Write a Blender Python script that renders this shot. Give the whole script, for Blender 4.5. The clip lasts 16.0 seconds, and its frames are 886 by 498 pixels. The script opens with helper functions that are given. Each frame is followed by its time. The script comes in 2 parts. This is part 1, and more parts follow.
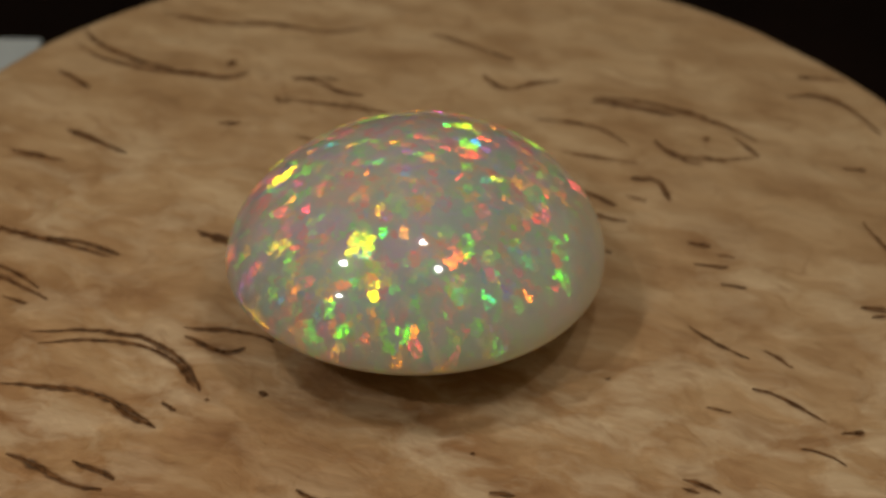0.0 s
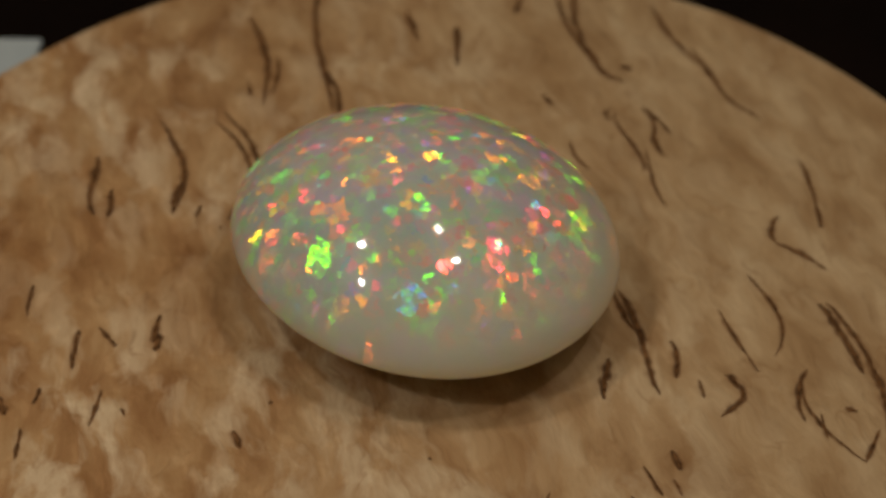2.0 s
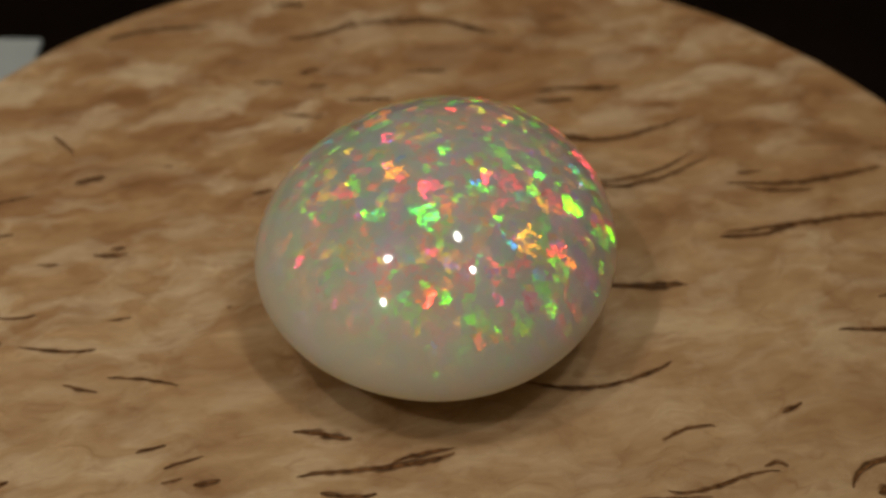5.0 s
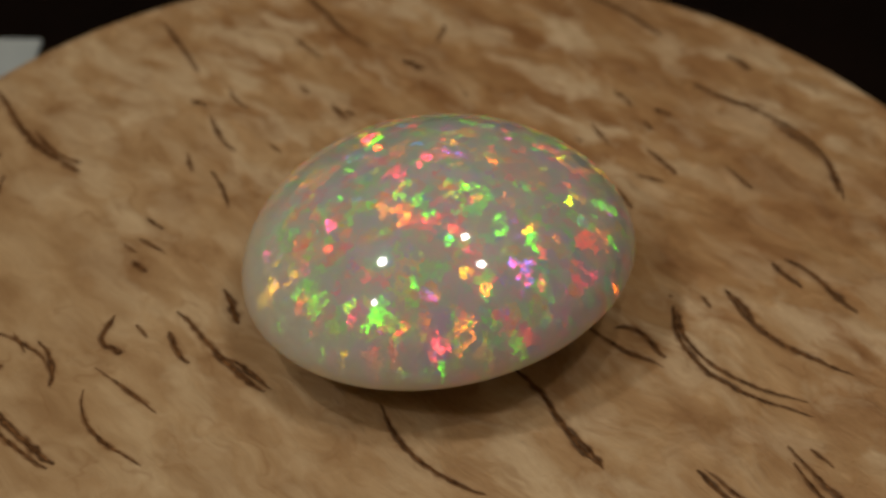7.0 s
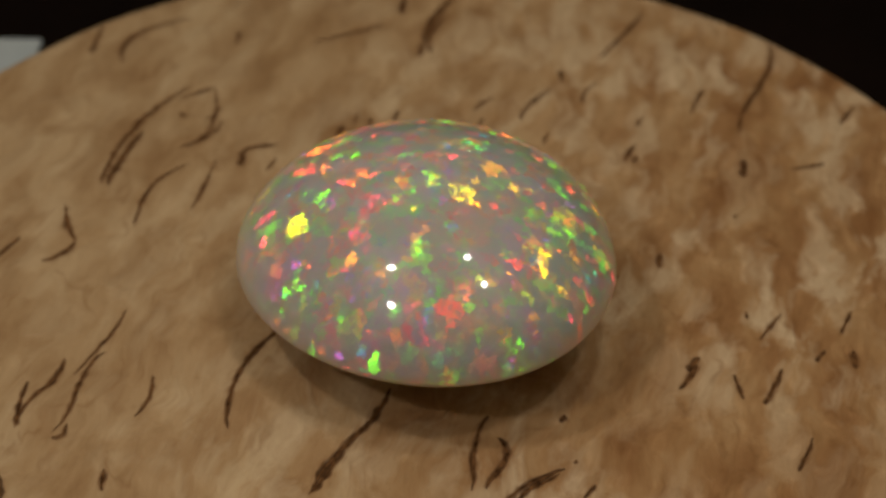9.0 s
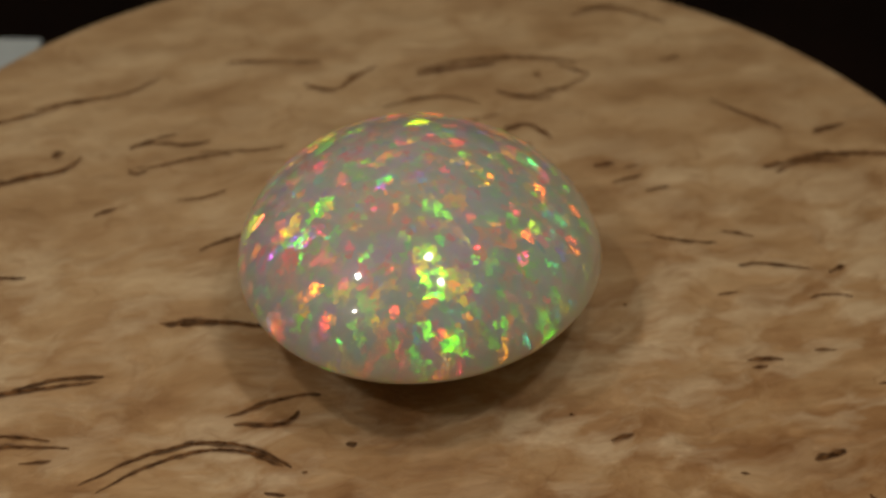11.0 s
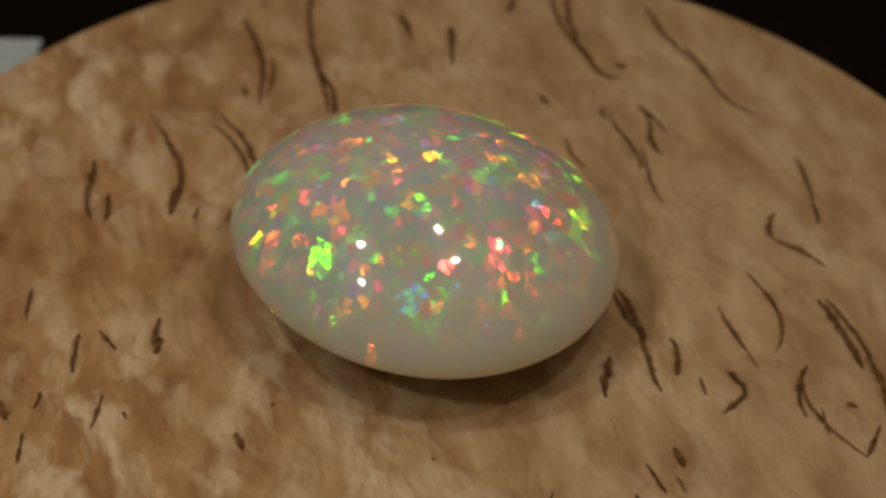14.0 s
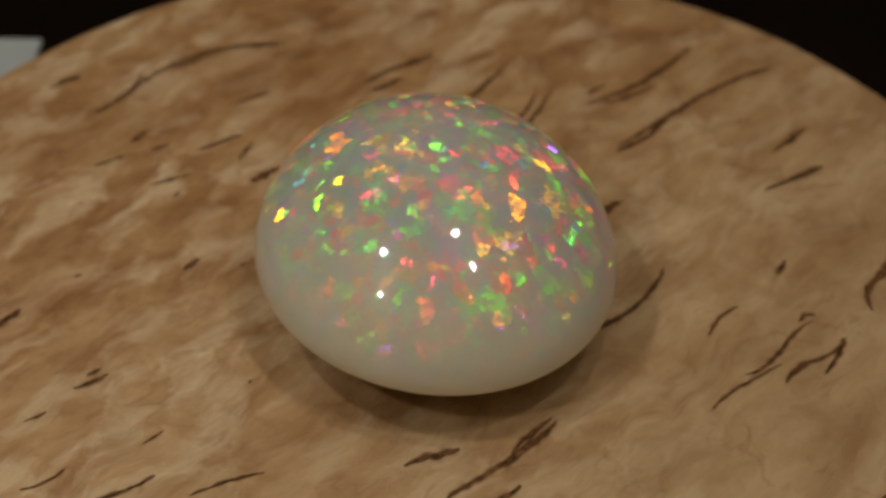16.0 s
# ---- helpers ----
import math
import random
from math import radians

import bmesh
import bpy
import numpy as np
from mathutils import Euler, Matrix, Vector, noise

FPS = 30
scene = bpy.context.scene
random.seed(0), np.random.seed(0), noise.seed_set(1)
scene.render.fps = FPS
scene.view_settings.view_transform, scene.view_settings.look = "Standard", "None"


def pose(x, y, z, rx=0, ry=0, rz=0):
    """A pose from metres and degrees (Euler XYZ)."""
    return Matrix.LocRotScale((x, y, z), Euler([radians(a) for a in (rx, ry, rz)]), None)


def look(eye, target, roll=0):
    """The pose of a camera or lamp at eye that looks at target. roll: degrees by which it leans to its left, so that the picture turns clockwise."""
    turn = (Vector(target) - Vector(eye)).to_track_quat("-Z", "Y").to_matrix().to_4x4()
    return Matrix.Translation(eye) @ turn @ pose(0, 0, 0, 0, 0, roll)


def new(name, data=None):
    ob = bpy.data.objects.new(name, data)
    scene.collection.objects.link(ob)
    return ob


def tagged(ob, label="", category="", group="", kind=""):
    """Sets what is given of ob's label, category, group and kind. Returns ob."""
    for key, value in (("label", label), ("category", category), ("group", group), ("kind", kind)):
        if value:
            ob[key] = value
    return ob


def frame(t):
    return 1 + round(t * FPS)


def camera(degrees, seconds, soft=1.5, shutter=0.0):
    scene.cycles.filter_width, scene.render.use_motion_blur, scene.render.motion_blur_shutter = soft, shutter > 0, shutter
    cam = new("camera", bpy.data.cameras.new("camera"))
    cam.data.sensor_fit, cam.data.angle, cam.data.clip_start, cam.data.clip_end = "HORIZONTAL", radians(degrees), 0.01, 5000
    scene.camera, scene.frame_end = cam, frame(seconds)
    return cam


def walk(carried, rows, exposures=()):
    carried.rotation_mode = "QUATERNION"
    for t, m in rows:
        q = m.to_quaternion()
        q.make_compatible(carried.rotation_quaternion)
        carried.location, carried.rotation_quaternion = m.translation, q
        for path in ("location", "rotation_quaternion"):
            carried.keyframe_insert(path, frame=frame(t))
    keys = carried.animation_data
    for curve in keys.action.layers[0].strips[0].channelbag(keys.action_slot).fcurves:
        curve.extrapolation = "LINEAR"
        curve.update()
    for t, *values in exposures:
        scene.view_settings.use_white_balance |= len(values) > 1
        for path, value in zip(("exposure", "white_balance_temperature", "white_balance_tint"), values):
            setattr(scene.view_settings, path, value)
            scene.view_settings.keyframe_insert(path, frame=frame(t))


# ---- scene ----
# A cabochon opal on a round curly-birch disc that turns before a still camera.
SPIN = -29.93          # degrees a second, clockwise from above
R_DISC, THICK = 0.0484, 0.012

# ---- camera ----
cam = camera(31.5, 16.0, soft=2.7)
EYE = (0.0, -0.08617, 0.08352)
VIEW = look(EYE, (0.001093, 0.002919, 0.003128), 1.254)
walk(cam, [(0, VIEW), (16, VIEW)])
# the lens is focused on the front of the stone; the far side of the disc is soft
cam.data.dof.use_dof, cam.data.dof.focus_distance, cam.data.dof.aperture_fstop = True, 0.105, 36.0
scene.view_settings.exposure = -0.26

# ---- light: four small lamps over the disc, plus an added world fill for shadows ----
world = bpy.data.worlds.new("world")
scene.world = world
world.use_nodes = True
back = world.node_tree.nodes["Background"]
back.inputs[0].default_value, back.inputs[1].default_value = (1.0, 0.84, 0.59, 1), 0.47


def lamp(direction, distance, watts, size):
    """A round lamp that shines at the stone from the given direction."""
    data = bpy.data.lights.new("lamp", "AREA")
    data.shape, data.size, data.energy, data.color = "DISK", size, watts, (1.0, 0.93, 0.83)
    ob = new("lamp", data)
    d = Vector(direction).normalized() * distance
    ob.matrix_world = look(d, (0, 0, 0.008))


lamp((-0.404, -0.135, 0.904), 0.155, 0.0405, 0.0088)
lamp((-0.446, -0.446, 0.776), 0.155, 0.0362, 0.0088)
lamp((0.154, -0.028, 0.988), 0.155, 0.0252, 0.0094)
lamp((0.279, -0.241, 0.930), 0.155, 0.0290, 0.0094)


# ---- materials ----
def material(name):
    m = bpy.data.materials.new(name)
    m.use_nodes = True
    nt = m.node_tree
    nt.nodes.clear()
    out = nt.nodes.new("ShaderNodeOutputMaterial")
    return m, nt, out


def node(nt, kind, inputs=(), operation=""):
    n = nt.nodes.new(kind)
    if operation:
        n.operation = operation
    for key, v in dict(inputs).items():
        if isinstance(v, bpy.types.NodeSocket):
            nt.links.new(v, n.inputs[key])
        else:
            n.inputs[key].default_value = v
    return n


def maths(nt, op, a, b=0.0, c=0.0, clamp=False):
    n = node(nt, "ShaderNodeMath", {0: a, 1: b, 2: c}, operation=op)
    n.use_clamp = clamp
    return n.outputs[0]


def ramp(nt, fac, stops, mode="LINEAR"):
    n = node(nt, "ShaderNodeValToRGB", {0: fac})
    n.color_ramp.interpolation = mode
    e = n.color_ramp.elements
    while len(e) < len(stops):
        e.new(0.5)
    for el, (pos, col) in zip(e, stops):
        el.position, el.color = pos, (*col, 1)
    return n.outputs[0]


def mix(nt, fac, a, b, blend="MIX"):
    n = node(nt, "ShaderNodeMix")
    n.data_type, n.blend_type = "RGBA", blend
    for key, v in ((0, fac), (6, a), (7, b)):
        if isinstance(v, bpy.types.NodeSocket):
            nt.links.new(v, n.inputs[key])
        else:
            n.inputs[key].default_value = v if key == 0 else (*v, 1)
    return n.outputs[2]


def noise_tex(nt, vec, scale, detail=3.0, rough=0.5, distort=0.0):
    return node(nt, "ShaderNodeTexNoise", {"Vector": vec, "Scale": scale, "Detail": detail, "Roughness": rough, "Distortion": distort})


def birch():
    """Curly birch: cream and tan clouds drawn out along the grain, fine fibres, dark flecks where the mesh attribute says so."""
    m, nt, out = material("curly_birch")
    geo = node(nt, "ShaderNodeTexCoord").outputs["Object"]
    along = node(nt, "ShaderNodeMapping", {"Vector": geo, "Rotation": (0, 0, radians(16))}).outputs[0]
    grain = node(nt, "ShaderNodeMapping", {"Vector": along, "Scale": (0.50, 1.0, 1.0)}).outputs[0]

    def swayed(vec, scale, amount, detail):
        n = noise_tex(nt, geo, scale, detail, 0.5).outputs[1]
        n = node(nt, "ShaderNodeVectorMath", {0: n, 1: (0.5, 0.5, 0.5)}, operation="SUBTRACT").outputs[0]
        return node(nt, "ShaderNodeVectorMath", {0: n, 1: (amount, amount, 0.0), 2: vec}, operation="MULTIPLY_ADD").outputs[0]

    sway = swayed(grain, 120, 0.0032, 1.5)
    curly = swayed(sway, 420, 0.0011, 1.0)
    big = noise_tex(nt, sway, 75, 2.0, 0.5).outputs[0]
    mid = noise_tex(nt, curly, 240, 5.0, 0.58).outputs[0]
    cream = noise_tex(nt, curly, 300, 6.0, 0.60).outputs[0]
    fibres = node(nt, "ShaderNodeMapping", {"Vector": curly, "Scale": (0.30, 1, 1)}).outputs[0]
    fine = noise_tex(nt, fibres, 2400, 4.0, 0.62).outputs[0]
    col = ramp(nt, mid, [(0.30, (0.215, 0.098, 0.038)), (0.44, (0.295, 0.155, 0.068)), (0.54, (0.350, 0.200, 0.094)), (0.66, (0.400, 0.250, 0.130))])
    pale = ramp(nt, cream, [(0.47, (0, 0, 0)), (0.52, (0.40, 0.40, 0.40)), (0.60, (1, 1, 1))])
    pale = mix(nt, 1.0, pale, ramp(nt, big, [(0.36, (0.30, 0.30, 0.30)), (0.56, (1, 1, 1))]), "MULTIPLY")
    col = mix(nt, maths(nt, "MULTIPLY", node(nt, "ShaderNodeRGBToBW", {0: pale}).outputs[0], 0.85), col, (0.520, 0.385, 0.255))
    # one half of the disc is strongly figured, the other is plainer and paler
    across = node(nt, "ShaderNodeVectorMath", {0: geo, 1: (-0.26, -0.97, 0.0)}, operation="DOT_PRODUCT").outputs["Value"]
    figured = node(nt, "ShaderNodeMapRange", {0: across, 1: -0.026, 2: 0.022, 3: 0.22, 4: 1.0}).outputs[0]
    calm = ramp(nt, mid, [(0.34, (0.300, 0.190, 0.100)), (0.50, (0.375, 0.256, 0.146)), (0.64, (0.440, 0.318, 0.195))])
    col = mix(nt, figured, calm, col)
    # brown veins where the grain curls round
    curl = noise_tex(nt, curly, 190, 3.0, 0.5, 0.5).outputs[0]
    vein = node(nt, "ShaderNodeMapRange", {0: maths(nt, "ABSOLUTE", maths(nt, "SUBTRACT", curl, 0.5)), 1: 0.0, 2: 0.022, 3: 1.0, 4: 0.0}).outputs[0]
    patchy = node(nt, "ShaderNodeMapRange", {0: noise_tex(nt, geo, 300, 2.0, 0.5).outputs[0], 1: 0.46, 2: 0.62}).outputs[0]
    col = mix(nt, maths(nt, "MULTIPLY", maths(nt, "MULTIPLY", vein, patchy), 0.40), col, (0.200, 0.095, 0.036))
    col = mix(nt, 1.0, col, ramp(nt, big, [(0.32, (0.90, 0.86, 0.81)), (0.50, (1.0, 1.0, 1.0)), (0.68, (1.05, 1.06, 1.06))]), "MULTIPLY")
    col = mix(nt, 1.0, col, ramp(nt, fine, [(0.3, (0.945, 0.93, 0.91)), (0.7, (1.04, 1.04, 1.04))]), "MULTIPLY")
    # short pale and brown dabs between the clouds
    dab = noise_tex(nt, sway, 820, 3.0, 0.55).outputs[0]
    dabs = ramp(nt, dab, [(0.34, (0.88, 0.85, 0.81)), (0.46, (1.0, 1.0, 1.0)), (0.55, (1.0, 1.0, 1.0)), (0.66, (1.16, 1.19, 1.23))])
    col = mix(nt, figured, col, mix(nt, 1.0, col, dabs, "MULTIPLY"))
    col = mix(nt, 1.0, col, (1.03, 1.045, 1.02), "MULTIPLY")
    mark = node(nt, "ShaderNodeAttribute")
    mark.attribute_name = "fleck"
    mark = mark.outputs["Fac"]
    rag = maths(nt, "MULTIPLY_ADD", noise_tex(nt, fibres, 3600, 3.0, 0.6).outputs[0], 0.7, -0.35)
    core = maths(nt, "ADD", mark, maths(nt, "MULTIPLY", rag, maths(nt, "GREATER_THAN", mark, 0.05)))
    halo = ramp(nt, core, [(0.03, (0, 0, 0)), (0.55, (1, 1, 1))], "EASE")
    col = mix(nt, maths(nt, "MULTIPLY", node(nt, "ShaderNodeRGBToBW", {0: halo}).outputs[0], 0.66), col, (0.150, 0.060, 0.019))
    soft = node(nt, "ShaderNodeRGBToBW", {0: ramp(nt, core, [(0.38, (0, 0, 0)), (0.92, (1, 1, 1))], "EASE")}).outputs[0]
    col = mix(nt, maths(nt, "MULTIPLY", soft, 0.88), col, (0.046, 0.019, 0.007))
    relief = maths(nt, "MULTIPLY_ADD", mark, -0.25, cream)
    bump = node(nt, "ShaderNodeBump", {"Strength": 0.8, "Distance": 0.0008, "Height": relief}).outputs[0]
    bump = node(nt, "ShaderNodeBump", {"Strength": 0.25, "Distance": 0.0001, "Height": fine, "Normal": bump}).outputs[0]
    rough = maths(nt, "MULTIPLY_ADD", mid, 0.25, 0.38)
    # the fibres, which run one way, spread the sheen across themselves
    fibre = node(nt, "ShaderNodeVectorTransform", {0: (0.276, 0.961, 0.0)})
    fibre.vector_type, fibre.convert_from, fibre.convert_to = "VECTOR", "OBJECT", "WORLD"
    p = node(nt, "ShaderNodeBsdfPrincipled", {"Base Color": col, "Roughness": rough, "Normal": bump, "Specular IOR Level": 0.50, "Specular Tint": (1.0, 0.82, 0.58, 1), "Anisotropic": 0.88, "Tangent": fibre.outputs[0]})
    nt.links.new(p.outputs[0], out.inputs[0])
    return m


def flakes(nt, pos, cell, stretch, seed, fill, lobe, power):
    """Grating flakes inside the stone: each is a ragged coloured mirror with a tilt of its own, which flashes when it faces a lamp."""
    warp = noise_tex(nt, pos, 1.3 / cell, 6.0, 0.76).outputs[1]
    warped = node(nt, "ShaderNodeVectorMath", {0: warp, 1: (0.5, 0.5, 0.5)}, operation="SUBTRACT").outputs[0]
    warped = node(nt, "ShaderNodeVectorMath", {0: warped, 1: (cell * 2.0,) * 3, 2: pos}, operation="MULTIPLY_ADD").outputs[0]
    warped = node(nt, "ShaderNodeMapping", {"Vector": warped, "Location": (seed, seed * 0.7, 0), "Scale": (1, 1, stretch)}).outputs[0]
    vor = node(nt, "ShaderNodeTexVoronoi", {"Vector": warped, "Scale": 1.0 / cell, "Randomness": 1.0})
    rnd = node(nt, "ShaderNodeSeparateColor", {0: vor.outputs["Color"]}).outputs
    other = node(nt, "ShaderNodeTexWhiteNoise", {"Vector": vor.outputs["Position"]})
    rnd2 = node(nt, "ShaderNodeSeparateColor", {0: other.outputs["Color"]}).outputs
    drift = node(nt, "ShaderNodeSeparateColor", {0: noise_tex(nt, pos, 2.6 / cell, 4.0, 0.65).outputs[1]}).outputs
    # tilt: any azimuth, 14 to 44 degrees from upright, and a little uneven within the flake
    az = maths(nt, "MULTIPLY_ADD", rnd[0], 6.2832, drift[0])
    tilt = maths(nt, "MULTIPLY_ADD", drift[1], 0.34, maths(nt, "MULTIPLY_ADD", rnd[1], 0.50, 0.09))
    st = maths(nt, "SINE", tilt)
    vec = node(nt, "ShaderNodeCombineXYZ", {0: maths(nt, "MULTIPLY", st, maths(nt, "COSINE", az)), 1: maths(nt, "MULTIPLY", st, maths(nt, "SINE", az)), 2: maths(nt, "COSINE", tilt)}).outputs[0]
    normal = node(nt, "ShaderNodeVectorTransform", {0: vec})
    normal.vector_type, normal.convert_from, normal.convert_to = "NORMAL", "OBJECT", "WORLD"
    normal = normal.outputs[0]
    shift = maths(nt, "MULTIPLY_ADD", drift[2], 0.40, maths(nt, "SUBTRACT", rnd2[0], 0.20))
    hue = ramp(nt, shift, [(0.0, (0.02, 0.20, 0.85)), (0.06, (0.02, 0.70, 0.25)), (0.12, (0.08, 0.90, 0.00)), (0.34, (0.22, 1.0, 0.00)), (0.42, (0.75, 0.66, 0.00)), (0.52, (1.0, 0.38, 0.00)), (0.72, (1.0, 0.08, 0.03)), (0.94, (1.0, 0.05, 0.14)), (1.0, (0.22, 0.14, 1.0))])
    there = maths(nt, "LESS_THAN", rnd2[1], fill)
    broken = node(nt, "ShaderNodeMapRange", {0: noise_tex(nt, warped, 1.9 / cell, 5.0, 0.68).outputs[0], 1: 0.43, 2: 0.55}).outputs[0]
    cover = maths(nt, "MULTIPLY", there, broken)
    weight = maths(nt, "MULTIPLY", cover, maths(nt, "MULTIPLY_ADD", maths(nt, "POWER", rnd2[2], 2.2), power * 0.95, power * 0.05))
    return hue, weight, normal, lobe


def opal():
    """Milky translucent opal: scattering body, smooth polish, and flakes that flash by their own tilt."""
    m, nt, out = material("opal")
    pos = node(nt, "ShaderNodeTexCoord").outputs["Object"]
    upright = node(nt, "ShaderNodeMapping", {"Vector": pos, "Scale": (1.0, 1.0, 0.55)}).outputs[0]
    haze = noise_tex(nt, upright, 330, 3.0, 0.55, 0.5).outputs[0]
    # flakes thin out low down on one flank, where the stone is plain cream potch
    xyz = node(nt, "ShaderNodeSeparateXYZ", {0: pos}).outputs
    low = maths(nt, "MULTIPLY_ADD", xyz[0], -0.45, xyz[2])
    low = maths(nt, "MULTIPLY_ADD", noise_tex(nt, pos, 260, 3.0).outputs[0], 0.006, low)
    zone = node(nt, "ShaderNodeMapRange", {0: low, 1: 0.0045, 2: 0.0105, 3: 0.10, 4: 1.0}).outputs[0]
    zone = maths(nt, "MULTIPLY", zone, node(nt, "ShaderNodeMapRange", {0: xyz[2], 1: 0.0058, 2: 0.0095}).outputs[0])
    # cream of the potch flank, plus glow low in the stone painted into its colour
    potch_glow = node(nt, "ShaderNodeMapRange", {0: maths(nt, "MULTIPLY_ADD", xyz[0], -0.25, xyz[2]), 1: 0.0010, 2: 0.0115, 3: 0.80, 4: 0.05}).outputs[0]
    tint = ramp(nt, haze, [(0.32, (0.42, 0.32, 0.47)), (0.43, (0.35, 0.36, 0.42)), (0.52, (0.30, 0.38, 0.36)), (0.60, (0.37, 0.36, 0.33)), (0.70, (0.47, 0.33, 0.32))])
    tint = mix(nt, 0.75, (0.46, 0.385, 0.37), tint)
    # the stone is greener at one end and more lilac at the other
    end = node(nt, "ShaderNodeVectorMath", {0: pos, 1: (0.75, -0.66, 0.0)}, operation="DOT_PRODUCT").outputs["Value"]
    end = node(nt, "ShaderNodeMapRange", {0: end, 1: -0.011, 2: 0.011}).outputs[0]
    tint = mix(nt, 1.0, tint, ramp(nt, end, [(0.0, (1.03, 0.96, 1.02)), (0.45, (0.95, 0.99, 0.98)), (1.0, (0.80, 1.03, 0.94))]), "MULTIPLY")
    tint = mix(nt, potch_glow, tint, (0.82, 0.76, 0.57))
    layers = (flakes(nt, pos, 0.0014, 0.50, 0.0, 0.80, 0.25, 0.95), flakes(nt, pos, 0.0007, 0.40, 0.31, 0.88, 0.24, 1.0), flakes(nt, pos, 0.0024, 0.45, 0.77, 1.0, 0.42, 0.06))
    for hue, weight, normal, lobe in layers:
        stain = maths(nt, "MULTIPLY", maths(nt, "MULTIPLY", weight, zone), 0.50)
        tint = mix(nt, stain, tint, mix(nt, 0.60, (0.30, 0.30, 0.26), hue))
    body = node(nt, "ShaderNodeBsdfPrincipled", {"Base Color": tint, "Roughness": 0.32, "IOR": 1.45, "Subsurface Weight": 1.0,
                "Subsurface Radius": (1.0, 0.8, 0.5), "Subsurface Scale": 0.014, "Specular IOR Level": 0.1, "Transmission Weight": 0.20,
                "Coat Weight": 1.0, "Coat Roughness": 0.03, "Coat IOR": 1.45})
    shader = body.outputs[0]
    for hue, weight, normal, lobe in layers:
        colour = mix(nt, 1.0, hue, maths(nt, "MULTIPLY", weight, zone), "MULTIPLY")
        gl = node(nt, "ShaderNodeBsdfGlossy", {"Color": colour, "Roughness": lobe, "Normal": normal})
        shader = node(nt, "ShaderNodeAddShader", {0: shader, 1: gl.outputs[0]}).outputs[0]
    nt.links.new(shader, out.inputs[0])
    return m


def plain(name, a, b, scale, rough):
    """A two-toned matt surface with fine relief."""
    m, nt, out = material(name)
    pos = node(nt, "ShaderNodeTexCoord").outputs["Object"]
    n = noise_tex(nt, pos, scale, 4.0, 0.6).outputs[0]
    fine = noise_tex(nt, pos, scale * 14, 3.0, 0.6).outputs[0]
    col = ramp(nt, n, [(0.35, a), (0.65, b)])
    bump = node(nt, "ShaderNodeBump", {"Strength": 0.3, "Distance": 0.0002, "Height": fine}).outputs[0]
    p = node(nt, "ShaderNodeBsdfPrincipled", {"Base Color": col, "Roughness": rough, "Normal": bump, "Specular IOR Level": 0.05})
    nt.links.new(p.outputs[0], out.inputs[0])
    return m


BIRCH, OPAL = birch(), opal()
CARD = plain("white_card", (0.36, 0.41, 0.44), (0.42, 0.47, 0.50), 120, 0.8)
CLOTH = plain("black_cloth", (0.0035, 0.0018, 0.0012), (0.006, 0.003, 0.002), 60, 0.95)
BARK = plain("bark", (0.045, 0.019, 0.007), (0.190, 0.090, 0.035), 1500, 0.7)
BOUNCE = plain("bounce_beige", (0.50, 0.45, 0.38), (0.56, 0.50, 0.42), 6, 0.9)


# ---- the place: a black table, and unseen pale walls added to bounce fill light ----
def box(name, size, centre, mat, bevel=0.0):
    bm = bmesh.new()
    bmesh.ops.create_cube(bm, size=1.0)
    bmesh.ops.scale(bm, vec=size, verts=bm.verts)
    if bevel:
        bmesh.ops.bevel(bm, geom=bm.edges[:], offset=bevel, segments=3, affect="EDGES")
    me = bpy.data.meshes.new(name)
    bm.to_mesh(me)
    bm.free()
    me.materials.append(mat)
    ob = new(name, me)
    ob.location = centre
    return ob


tagged(box("table_top", (1.2, 0.9, 0.03), (0, 0.1, -THICK - 0.015), CLOTH, 0.004), "black cloth-covered table top under the disc", "table", kind="structure")
tagged(box("floor", (2.2, 2.2, 0.1), (0, 0, -0.80), BOUNCE), "plain unseen floor, added to close the space", "floor", kind="structure")
for wall_name, size, centre in (("bounce_wall_north", (2.2, 0.1, 1.9), (0, 1.05, 0.2)), ("bounce_wall_south", (2.2, 0.1, 1.9), (0, -1.05, 0.2)),
                                ("bounce_wall_east", (0.1, 2.0, 1.9), (1.05, 0, 0.2)), ("bounce_wall_west", (0.1, 2.0, 1.9), (-1.05, 0, 0.2))):
    tagged(box(wall_name, size, centre, BOUNCE), "plain beige unseen wall, added to bounce fill light", "wall", kind="structure")


# ---- things ----
FLECKS = []


def fleck(x, y, angle, length, bend, skew, width):
    """A dark fleck of bark in the birch: middle of its chord, direction, length, bow, S-curve and width, in millimetres on the disc."""
    FLECKS.append((x / 1000, y / 1000, radians(angle), length / 1000, bend / 1000, skew / 1000, width / 1000))


fleck(-5.6, -31.6, -4, 1.9, 0.0, 0.0, 0.50)
fleck(5.2, -18.3, -11, 1.7, 0.0, 0.0, 0.42)
fleck(18.1, -17.7, 159, 1.2, 0.0, 0.0, 0.31)
fleck(-17.4, 22.1, -177, 2.0, 0.0, 0.0, 0.38)
fleck(-17.8, -7.6, 127, 3.5, -0.1, -0.1, 0.27)
fleck(-25.3, -17.1, -22, 7.6, -0.3, -0.7, 0.50)
fleck(-22.6, -16.9, -28, 3.6, 0.1, 0.1, 0.38)
fleck(17.7, 15.7, -14, 1.4, 0.0, 0.0, 0.46)
fleck(16.9, -26.8, 173, 2.5, 0.0, 0.0, 0.58)
fleck(-16.7, 7.1, 153, 4.2, 0.2, 0.0, 0.35)
fleck(-2.2, -25.9, -37, 3.5, 0.0, 0.0, 0.31)
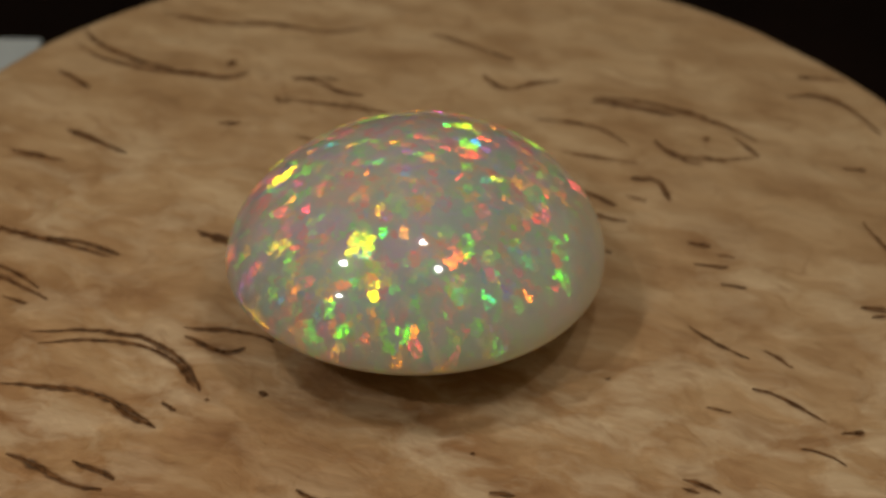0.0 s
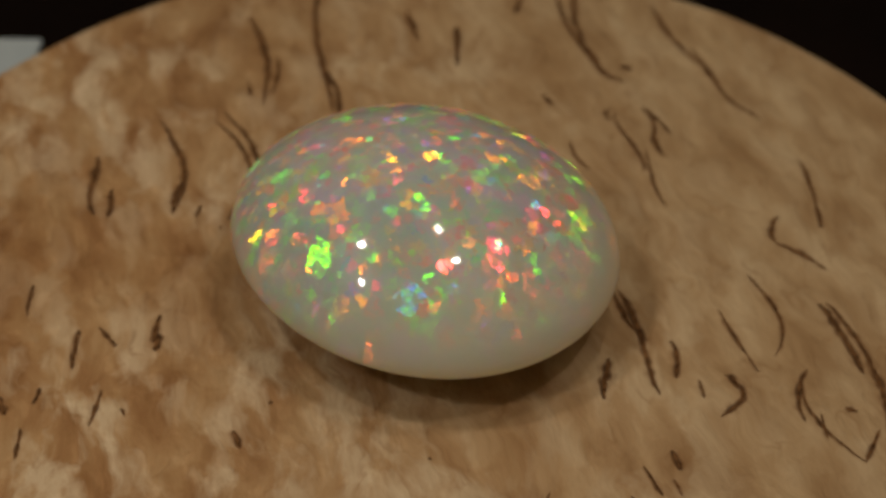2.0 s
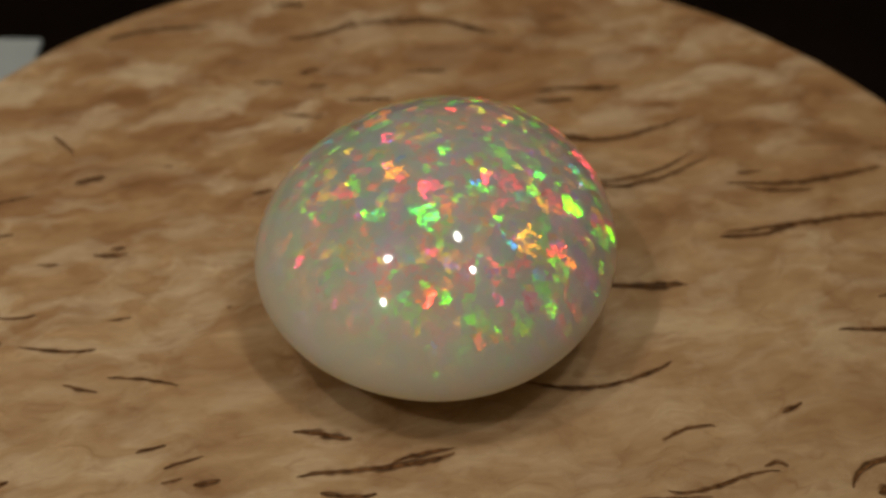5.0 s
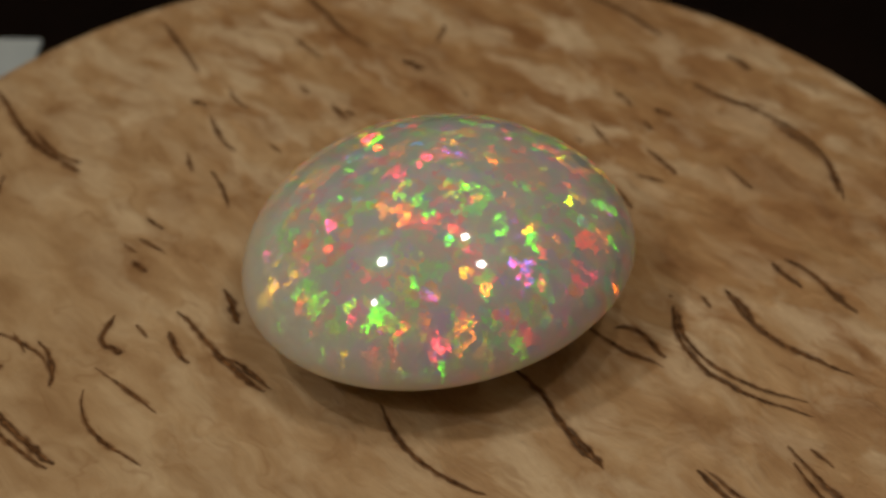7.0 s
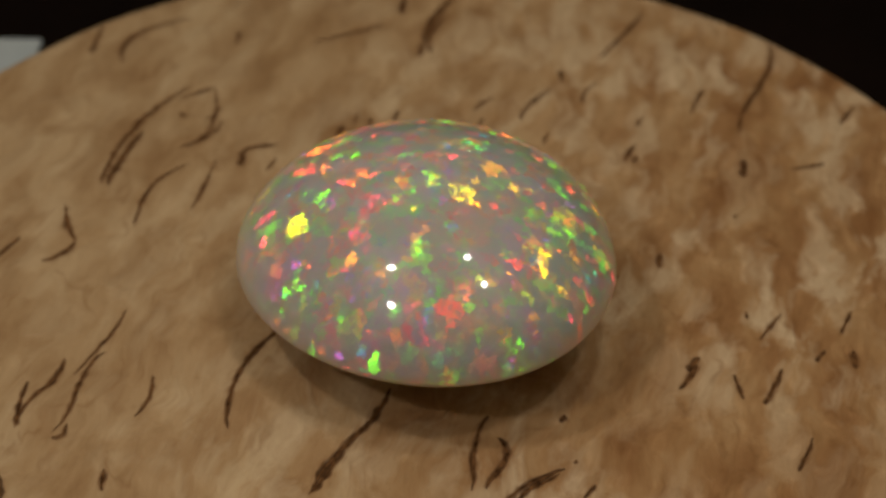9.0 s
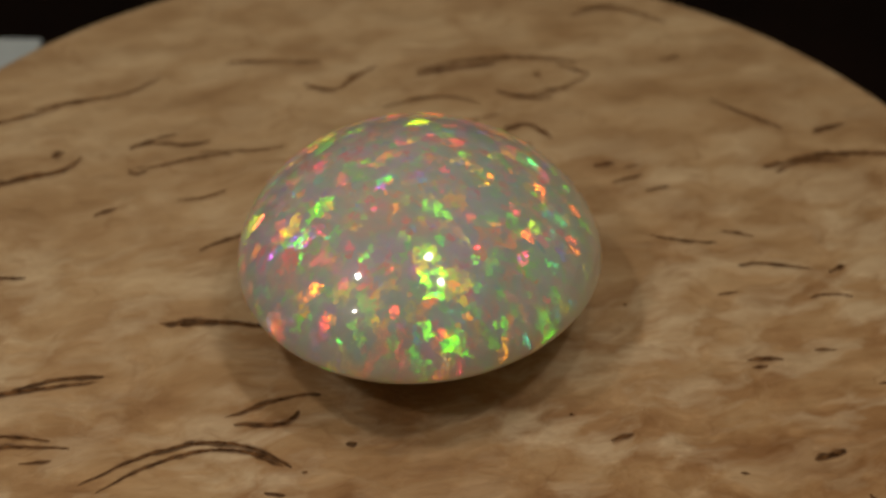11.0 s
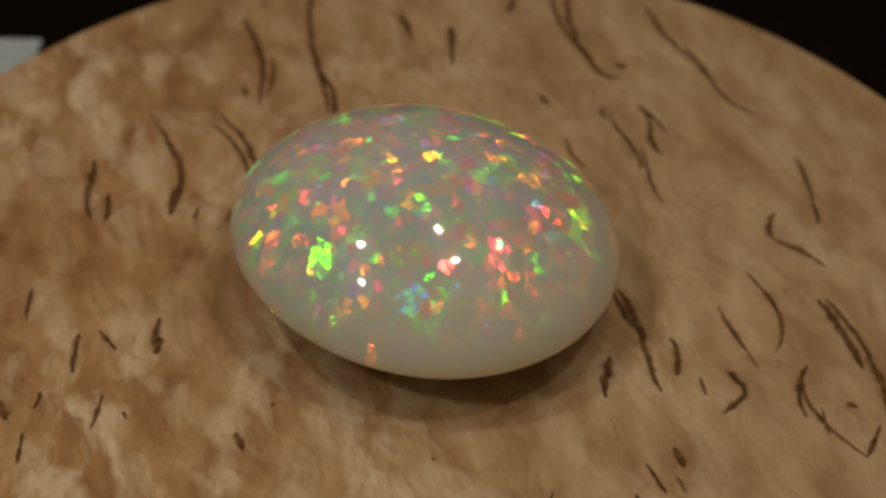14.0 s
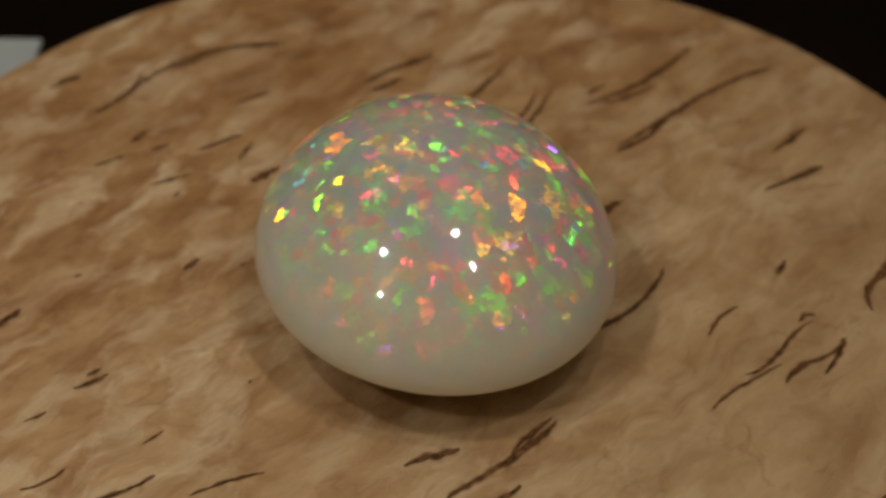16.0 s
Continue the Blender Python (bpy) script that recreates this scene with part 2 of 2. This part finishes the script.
fleck(18.9, -17.3, -26, 2.7, 0.1, 0.0, 0.50)
fleck(6.0, 29.1, 138, 3.3, 0.4, 0.0, 0.43)
fleck(-1.0, -24.3, -2, 0.7, 0.0, 0.0, 0.19)
fleck(17.1, 13.2, -19, 1.6, 0.0, 0.0, 0.19)
fleck(18.0, 25.6, 165, 7.6, -0.2, 0.0, 0.50)
fleck(-27.5, 5.8, 163, 6.8, -0.5, 0.1, 0.35)
fleck(10.9, 11.9, 161, 11.0, -0.3, -0.4, 0.47)
fleck(-15.8, -4.4, 169, 4.7, 0.7, -0.8, 0.51)
fleck(-32.2, 2.4, 149, 5.9, -0.3, 0.0, 0.35)
fleck(13.1, 21.8, 155, 8.9, -1.3, 0.5, 0.35)
fleck(26.1, -5.0, 135, 2.7, 0.0, 0.0, 0.27)
fleck(-7.4, 12.3, 161, 11.1, -1.4, 0.0, 0.39)
fleck(-14.9, -26.3, 153, 3.5, 0.0, 0.0, 0.24)
fleck(13.3, -7.3, 34, 0.3, 0.0, 0.0, 0.16)
fleck(12.9, 7.7, 141, 4.1, 0.1, -0.1, 0.55)
fleck(23.8, 2.8, -9, 2.0, 0.0, 0.0, 0.28)
fleck(-14.8, -3.6, 169, 7.1, -0.4, 0.3, 0.35)
fleck(9.5, 28.8, -161, 4.8, -0.2, 0.0, 0.43)
fleck(14.4, 18.6, -12, 6.8, -0.1, 0.0, 0.28)
fleck(-4.1, 24.3, 157, 7.6, 0.3, -0.1, 0.24)
fleck(-12.9, 25.8, 147, 1.6, 0.4, 0.2, 0.28)
fleck(27.8, -14.5, -27, 3.3, 0.3, 0.0, 0.20)
fleck(-13.5, 5.3, 152, 11.0, 0.1, -0.8, 0.47)
fleck(13.7, 13.1, -30, 3.8, 0.3, -0.2, 0.40)
fleck(21.8, -3.3, 141, 5.3, 0.2, 0.1, 0.20)
fleck(3.2, -14.7, 34, 0.3, 0.0, 0.0, 0.16)
fleck(-20.7, -11.8, -33, 4.2, -0.2, 0.0, 0.52)
fleck(-31.3, -0.4, 157, 2.2, 0.0, 0.0, 0.24)
fleck(26.1, -9.6, 148, 5.9, -0.3, -0.2, 0.36)
fleck(23.7, 6.2, -17, 1.4, 0.0, 0.0, 0.24)
fleck(22.3, 5.1, -8, 2.9, 0.0, 0.0, 0.24)
fleck(30.3, -12.2, 1, 1.6, 0.0, 0.0, 0.32)
fleck(-11.6, -9.5, 141, 0.7, 0.0, 0.0, 0.32)
fleck(-10.4, 28.9, 178, 4.4, -0.1, 0.0, 0.32)
fleck(10.6, -25.1, 146, 0.5, 0.0, 0.0, 0.16)
fleck(-9.1, 25.0, 162, 8.3, -0.2, 0.9, 0.32)
fleck(-15.6, -10.2, -9, 0.3, 0.0, 0.0, 0.20)
fleck(-9.6, 20.3, 171, 4.1, 0.4, 0.0, 0.28)
fleck(-9.2, 27.7, 162, 7.0, -0.1, -1.1, 0.36)
fleck(-27.7, -9.4, -6, 5.8, 0.2, 0.0, 0.32)
fleck(-6.2, -19.6, -31, 1.7, 0.0, 0.0, 0.61)
fleck(21.7, 7.6, -16, 2.0, 0.0, 0.0, 0.45)
fleck(21.3, 19.5, 140, 5.2, 0.6, 0.0, 0.33)
fleck(7.8, 12.8, 169, 4.7, 0.2, -0.1, 0.41)
fleck(21.0, -10.2, 164, 1.7, 0.0, 0.0, 0.21)
fleck(24.2, 18.7, 153, 2.6, 0.0, 0.0, 0.21)
fleck(-7.5, -19.1, 149, 3.0, 0.0, 0.0, 0.49)
fleck(-22.5, -7.1, -19, 13.3, 2.4, 0.5, 0.37)
fleck(18.4, 14.2, 138, 4.1, -1.3, -0.5, 0.37)
fleck(6.5, 33.1, -26, 2.5, 0.0, 0.0, 0.29)
fleck(-5.3, -29.1, 144, 1.5, 0.0, 0.0, 0.25)
fleck(-23.0, -6.1, 160, 13.6, -2.4, 0.7, 0.38)
fleck(23.5, -18.6, 152, 1.7, 0.0, 0.0, 0.21)
fleck(23.9, 19.8, -10, 8.9, -1.2, 0.5, 0.25)
fleck(24.0, 21.4, 42, 0.9, 0.0, 0.0, 0.47)
fleck(-1.7, -31.7, 155, 2.7, 0.0, 0.0, 0.26)
fleck(34.3, 0.7, -2, 1.9, 0.0, 0.0, 0.44)
fleck(-18.3, -10.9, 143, 1.5, 0.0, 0.0, 0.22)
fleck(-28.3, 19.2, 151, 6.3, 0.0, 0.0, 0.45)
fleck(-24.1, -11.0, -20, 10.6, 1.1, -0.1, 0.41)
fleck(-8.4, -22.5, -169, 2.5, 0.0, 0.0, 0.23)
fleck(-33.0, 17.1, 164, 5.2, 0.0, 0.0, 0.46)
fleck(-17.4, -33.4, 152, 6.4, 0.3, 0.1, 0.32)
fleck(37.3, -1.2, 167, 6.9, -0.7, -0.4, 0.38)
fleck(-33.6, 8.4, 157, 19.4, 0.7, 0.6, 0.58)
fleck(17.3, -32.3, 105, 3.1, 0.0, 0.0, 0.24)
fleck(36.1, 17.6, -4, 2.1, 0.0, 0.0, 0.24)
fleck(-18.1, 31.0, 15, 1.2, 0.0, 0.0, 0.53)
fleck(-9.8, -36.9, 179, 7.0, -0.7, 0.0, 0.34)
fleck(-20.5, -31.2, 131, 7.2, 0.6, -0.1, 0.39)
fleck(37.0, 7.4, 115, 7.2, 0.1, 0.0, 0.29)
fleck(-20.1, 38.2, -9, 11.0, -0.6, -0.1, 0.44)
fleck(21.5, 24.1, 157, 15.3, -1.4, 0.0, 0.49)
fleck(3.7, 34.4, -28, 8.2, 0.3, -0.1, 0.29)
fleck(-8.4, -25.1, 153, 4.1, 0.0, 0.0, 0.39)
fleck(-27.6, 32.7, -33, 11.2, -0.9, 0.2, 0.45)
fleck(-19.6, 29.7, 2, 6.5, -0.7, -0.8, 0.45)
fleck(-8.7, -42.0, 161, 3.2, 0.0, 0.0, 0.45)
fleck(-15.0, -32.1, 153, 19.3, 3.1, 0.8, 0.35)
fleck(-35.3, 2.0, -20, 13.7, 1.0, -0.1, 0.50)
fleck(24.8, -37.2, 145, 3.6, 0.0, 0.0, 0.35)
fleck(35.7, 25.2, -36, 9.3, 2.0, -0.7, 0.45)
fleck(27.3, 20.5, 122, 3.3, 0.0, 0.0, 0.35)
fleck(-31.8, 28.1, -39, 4.2, 0.0, 0.0, 0.45)
fleck(3.8, -43.8, 163, 9.6, 0.5, -0.1, 0.45)
fleck(42.1, 2.3, 175, 3.4, 0.0, 0.0, 0.46)
fleck(40.6, -2.2, 159, 13.9, -1.0, -0.7, 0.46)
fleck(28.6, -29.6, 161, 14.8, 0.2, -1.4, 0.36)
fleck(-25.7, 31.4, -21, 15.7, -1.5, 0.9, 0.36)
fleck(37.1, -18.3, 148, 9.1, 0.2, 0.0, 0.41)
fleck(-11.9, 37.6, -4, 11.7, -0.8, -0.7, 0.42)
fleck(35.7, 30.7, 173, 4.7, 0.0, 0.0, 0.37)
fleck(26.6, -24.1, 158, 4.1, 0.0, 0.0, 0.26)


def ripple(x, y, waves, seed):
    """A smooth random field from a few plane waves, about -1 to 1."""
    rng = np.random.default_rng(seed)
    total = np.zeros_like(x)
    for _ in range(12):
        k, a, ph = waves * rng.uniform(0.5, 1.6), rng.uniform(0, 6.283), rng.uniform(0, 6.283)
        total += np.sin(k * (x * np.cos(a) + y * np.sin(a)) + ph)
    return total / 4.0


def fleck_field(x, y):
    """How much of a dark fleck lies at each place of the disc's top, 0 to 1."""
    wx = x + 0.00007 * ripple(x, y, 1500, 3) + 0.00004 * ripple(x, y, 4200, 5)
    wy = y + 0.00007 * ripple(x, y, 1500, 4) + 0.00004 * ripple(x, y, 4200, 6)
    rag = ripple(x, y, 5200, 7)
    field = np.zeros_like(x)
    for i, (cx, cy, a, ln, bend, skew, w) in enumerate(FLECKS):
        reach = ln / 2 + abs(bend) + abs(skew) + 0.0025
        near = np.nonzero((abs(wx - cx) < reach) & (abs(wy - cy) < reach))[0]
        dx, dy = wx[near] - cx, wy[near] - cy
        u = (dx * math.cos(a) + dy * math.sin(a)) / (ln / 2)
        v = -dx * math.sin(a) + dy * math.cos(a) - bend * (1 - u * u) - skew * (u - u ** 3)
        v = v / np.sqrt(1 + ((-2 * bend * u + skew * (1 - 3 * u * u)) * 2 / ln) ** 2)
        head = 0.35 * math.sin(2.3 * i)
        half = w * 0.68 * np.clip(1.03 - abs(u) ** 2.6, 0, 1) ** 0.6 * (1 + head * u) * (1 + 0.22 * rag[near])
        core = np.clip(1.5 * (1 - abs(v) / np.maximum(1.35 * half, 1e-5)), 0, 1)
        halo = 0.40 * np.clip(1 - abs(v) / np.maximum(3.0 * half, 1e-5), 0, 1)
        s = np.maximum(core, halo) * (abs(u) < 1.0)
        # along its length a fleck is now black, now only brown
        s = s * (0.80 + 0.14 * math.sin(37.0 * i) + 0.16 * np.sin(7.0 * i + 4.5 * u) + 0.08 * rag[near])
        field[near] = np.maximum(field[near], s)
    return np.clip(field, 0, 1)


def top_height(x, y):
    """The height of the disc's slightly uneven top."""
    return -0.0108 * x - 0.0013 * y + 0.00003 * ripple(x, y, 700, 9)


def bark_flecks(parent):
    """The dark heart of each fleck: a thin ragged sliver of bark, a hair proud of the wood round it."""
    rng = np.random.default_rng(11)
    for i, (cx, cy, a, ln, bend, skew, w) in enumerate(FLECKS):
        n = max(7, int(ln / 0.00030))
        u = np.linspace(-0.97, 0.97, n)
        v = bend * (1 - u * u) + skew * (u - u ** 3)
        slope = (-2 * bend * u + skew * (1 - 3 * u * u)) * 2 / ln
        nx, ny = -slope / np.sqrt(1 + slope ** 2), 1 / np.sqrt(1 + slope ** 2)
        head = 0.35 * math.sin(2.3 * i)
        half = w * 0.35 * np.clip(1 - abs(u) ** 2.2, 0.02, 1) ** 0.8 * (1 + head * u)
        rows = []
        for side in (1.0, 0.0, -1.0):
            off = half * side * rng.uniform(0.35, 1.30, n) + half * 0.25 * rng.normal(size=n) * (side == 0)
            lx, ly = u * ln / 2 + nx * off, v + ny * off
            rows.append(np.stack([cx + lx * math.cos(a) - ly * math.sin(a), cy + lx * math.sin(a) + ly * math.cos(a)], 1))
        xy = np.concatenate(rows)
        z = top_height(xy[:, 0], xy[:, 1]) + np.repeat([0.00003, 0.00007, 0.00003], n)
        faces = [(r * n + k, (r + 1) * n + k, (r + 1) * n + k + 1, r * n + k + 1) for r in range(2) for k in range(n - 1)]
        me = bpy.data.meshes.new("bark_fleck")
        me.from_pydata(np.column_stack([xy, z]).tolist(), [], faces)
        me.polygons.foreach_set("use_smooth", np.ones(len(faces), bool))
        me.materials.append(BARK)
        ob = new("bark_fleck", me)
        ob.parent = parent


def wooden_disc():
    """A turned disc with an eased, slightly uneven rim; the top is fine enough to carry its flecks."""
    rings, spokes = 420, 2000
    r = np.concatenate([np.linspace(0.0004, R_DISC - 0.0012, rings), R_DISC - 0.0012 * (1 - np.sin(np.linspace(0.12, 1, 10) * math.pi / 2)),
                        np.full(4, R_DISC), R_DISC - 0.001 * (1 - np.cos(np.linspace(0.2, 1, 4) * math.pi / 2))])
    z = np.concatenate([np.zeros(rings), -0.0012 * (1 - np.cos(np.linspace(0.12, 1, 10) * math.pi / 2)),
                        np.linspace(-0.003, -THICK + 0.002, 4), -THICK + 0.001 * (1 - np.sin(np.linspace(0.2, 1, 4) * math.pi / 2))])
    ang = np.linspace(0, 2 * math.pi, spokes, endpoint=False)
    wob = 1 + 0.0018 * np.sin(3 * ang + 1) + 0.0012 * np.sin(7 * ang) + 0.0007 * np.sin(19 * ang + 2)
    wob += 0.0150 * (1 + np.cos(ang - 1.2)) + 0.0035 * np.cos(ang + 0.61)
    x, y = np.outer(r, np.cos(ang) * wob).ravel(), np.outer(r, np.sin(ang) * wob).ravel()
    zz = np.repeat(z, spokes)
    zz = np.where(zz > -THICK * 0.5, zz + top_height(x, y), zz)
    n = len(r)
    co = np.concatenate([np.stack([x, y, zz], 1), [[0, 0, 0], [0, 0, -THICK]]])
    i, j = np.meshgrid(np.arange(n - 1), np.arange(spokes), indexing="ij")
    k = (j + 1) % spokes
    quads = np.stack([i * spokes + j, (i + 1) * spokes + j, (i + 1) * spokes + k, i * spokes + k], 2).reshape(-1, 4)
    j0 = np.arange(spokes)
    k0 = (j0 + 1) % spokes
    top = np.stack([np.full(spokes, n * spokes), j0, k0], 1)
    low = np.stack([np.full(spokes, n * spokes + 1), (n - 1) * spokes + k0, (n - 1) * spokes + j0], 1)
    loops = np.concatenate([quads.ravel(), top.ravel(), low.ravel()]).astype(np.int32)
    sizes = np.concatenate([np.full(len(quads), 4), np.full(2 * spokes, 3)])
    starts = np.concatenate([[0], np.cumsum(sizes)[:-1]]).astype(np.int32)
    me = bpy.data.meshes.new("wooden_disc")
    me.vertices.add(len(co))
    me.vertices.foreach_set("co", co.astype(np.float32).ravel())
    me.loops.add(len(loops))
    me.loops.foreach_set("vertex_index", loops)
    me.polygons.add(len(sizes))
    me.polygons.foreach_set("loop_start", starts)
    me.update(calc_edges=True)
    me.polygons.foreach_set("use_smooth", np.ones(len(sizes), bool))
    at = me.attributes.new("fleck", "FLOAT", "POINT")
    at.data.foreach_set("value", fleck_field(co[:, 0], co[:, 1]).astype(np.float32))
    me.materials.append(BIRCH)
    ob = new("wooden_disc", me)
    bark_flecks(ob)
    return tagged(ob, "round curly birch disc with dark flecks, turning on the table", "wooden disc")


def opal_stone():
    """An egg-oval cabochon: a tall dome leaning a little to one end over a shallow rounded base."""
    s = 0.12
    cx, cy, a, b = -0.006 * s, 0.0, 0.1209 * s, 0.1106 * s
    turn, dome, belly = 0.786, 0.0711 * s, 0.0497 * s
    around, up = 192, 112
    co = []
    for iv in range(1, up):
        v = -math.pi / 2 + math.pi * iv / up
        n, h = (1.728, dome) if v >= 0 else (1.453, belly)
        c = abs(math.cos(v)) ** (2 / n)
        z0 = math.copysign(abs(math.sin(v)) ** (2 / n), v) * h
        for iu in range(around):
            u = 2 * math.pi * iu / around
            x = a * c * math.cos(u)
            y = b * c * math.sin(u) * (1 + 0.033 * x / a)
            x *= 1 + 0.039 * y / b
            x, y = x + 0.062 * max(z0, 0), y + 0.015 * max(z0, 0)
            co.append((x, y, z0 - 0.080 * x))
    co += [(0, 0, -belly), (0.062 * dome, 0.015 * dome, dome - 0.080 * 0.062 * dome)]
    lift = -min(p[2] for p in co)
    ct, st = math.cos(turn), math.sin(turn)
    co = [(cx + ct * x - st * y, cy + st * x + ct * y, z + lift) for x, y, z in co]
    faces = [(i * around + j, i * around + (j + 1) % around, (i + 1) * around + (j + 1) % around, (i + 1) * around + j) for i in range(up - 2) for j in range(around)]
    n = len(co)
    faces += [(n - 2, (j + 1) % around, j) for j in range(around)] + [(n - 1, (up - 2) * around + j, (up - 2) * around + (j + 1) % around) for j in range(around)]
    me = bpy.data.meshes.new("opal")
    me.from_pydata(co, [], faces)
    me.polygons.foreach_set("use_smooth", np.ones(len(faces), bool))
    me.materials.append(OPAL)
    return tagged(new("opal", me), "polished milky opal cabochon with green and red flashes, on birch", "gemstone")


disc = wooden_disc()
stone = opal_stone()
card = tagged(box("paper_card", (0.075, 0.0115, 0.0006), (-0.0410 - 0.0375, 0.0512 - 0.00575, -THICK + 0.0003), CARD, 0.0001), "white paper card lying flat on the black table", "card")


def motions():
    """The disc turns evenly, and the stone goes round with it."""
    times = [0.5 * i for i in range(33)]
    walk(disc, [(t, pose(0, 0, 0, 0, 0, SPIN * t)) for t in times])
    walk(stone, [(t, pose(0, 0, 0, 0, 0, SPIN * t)) for t in times])


motions()
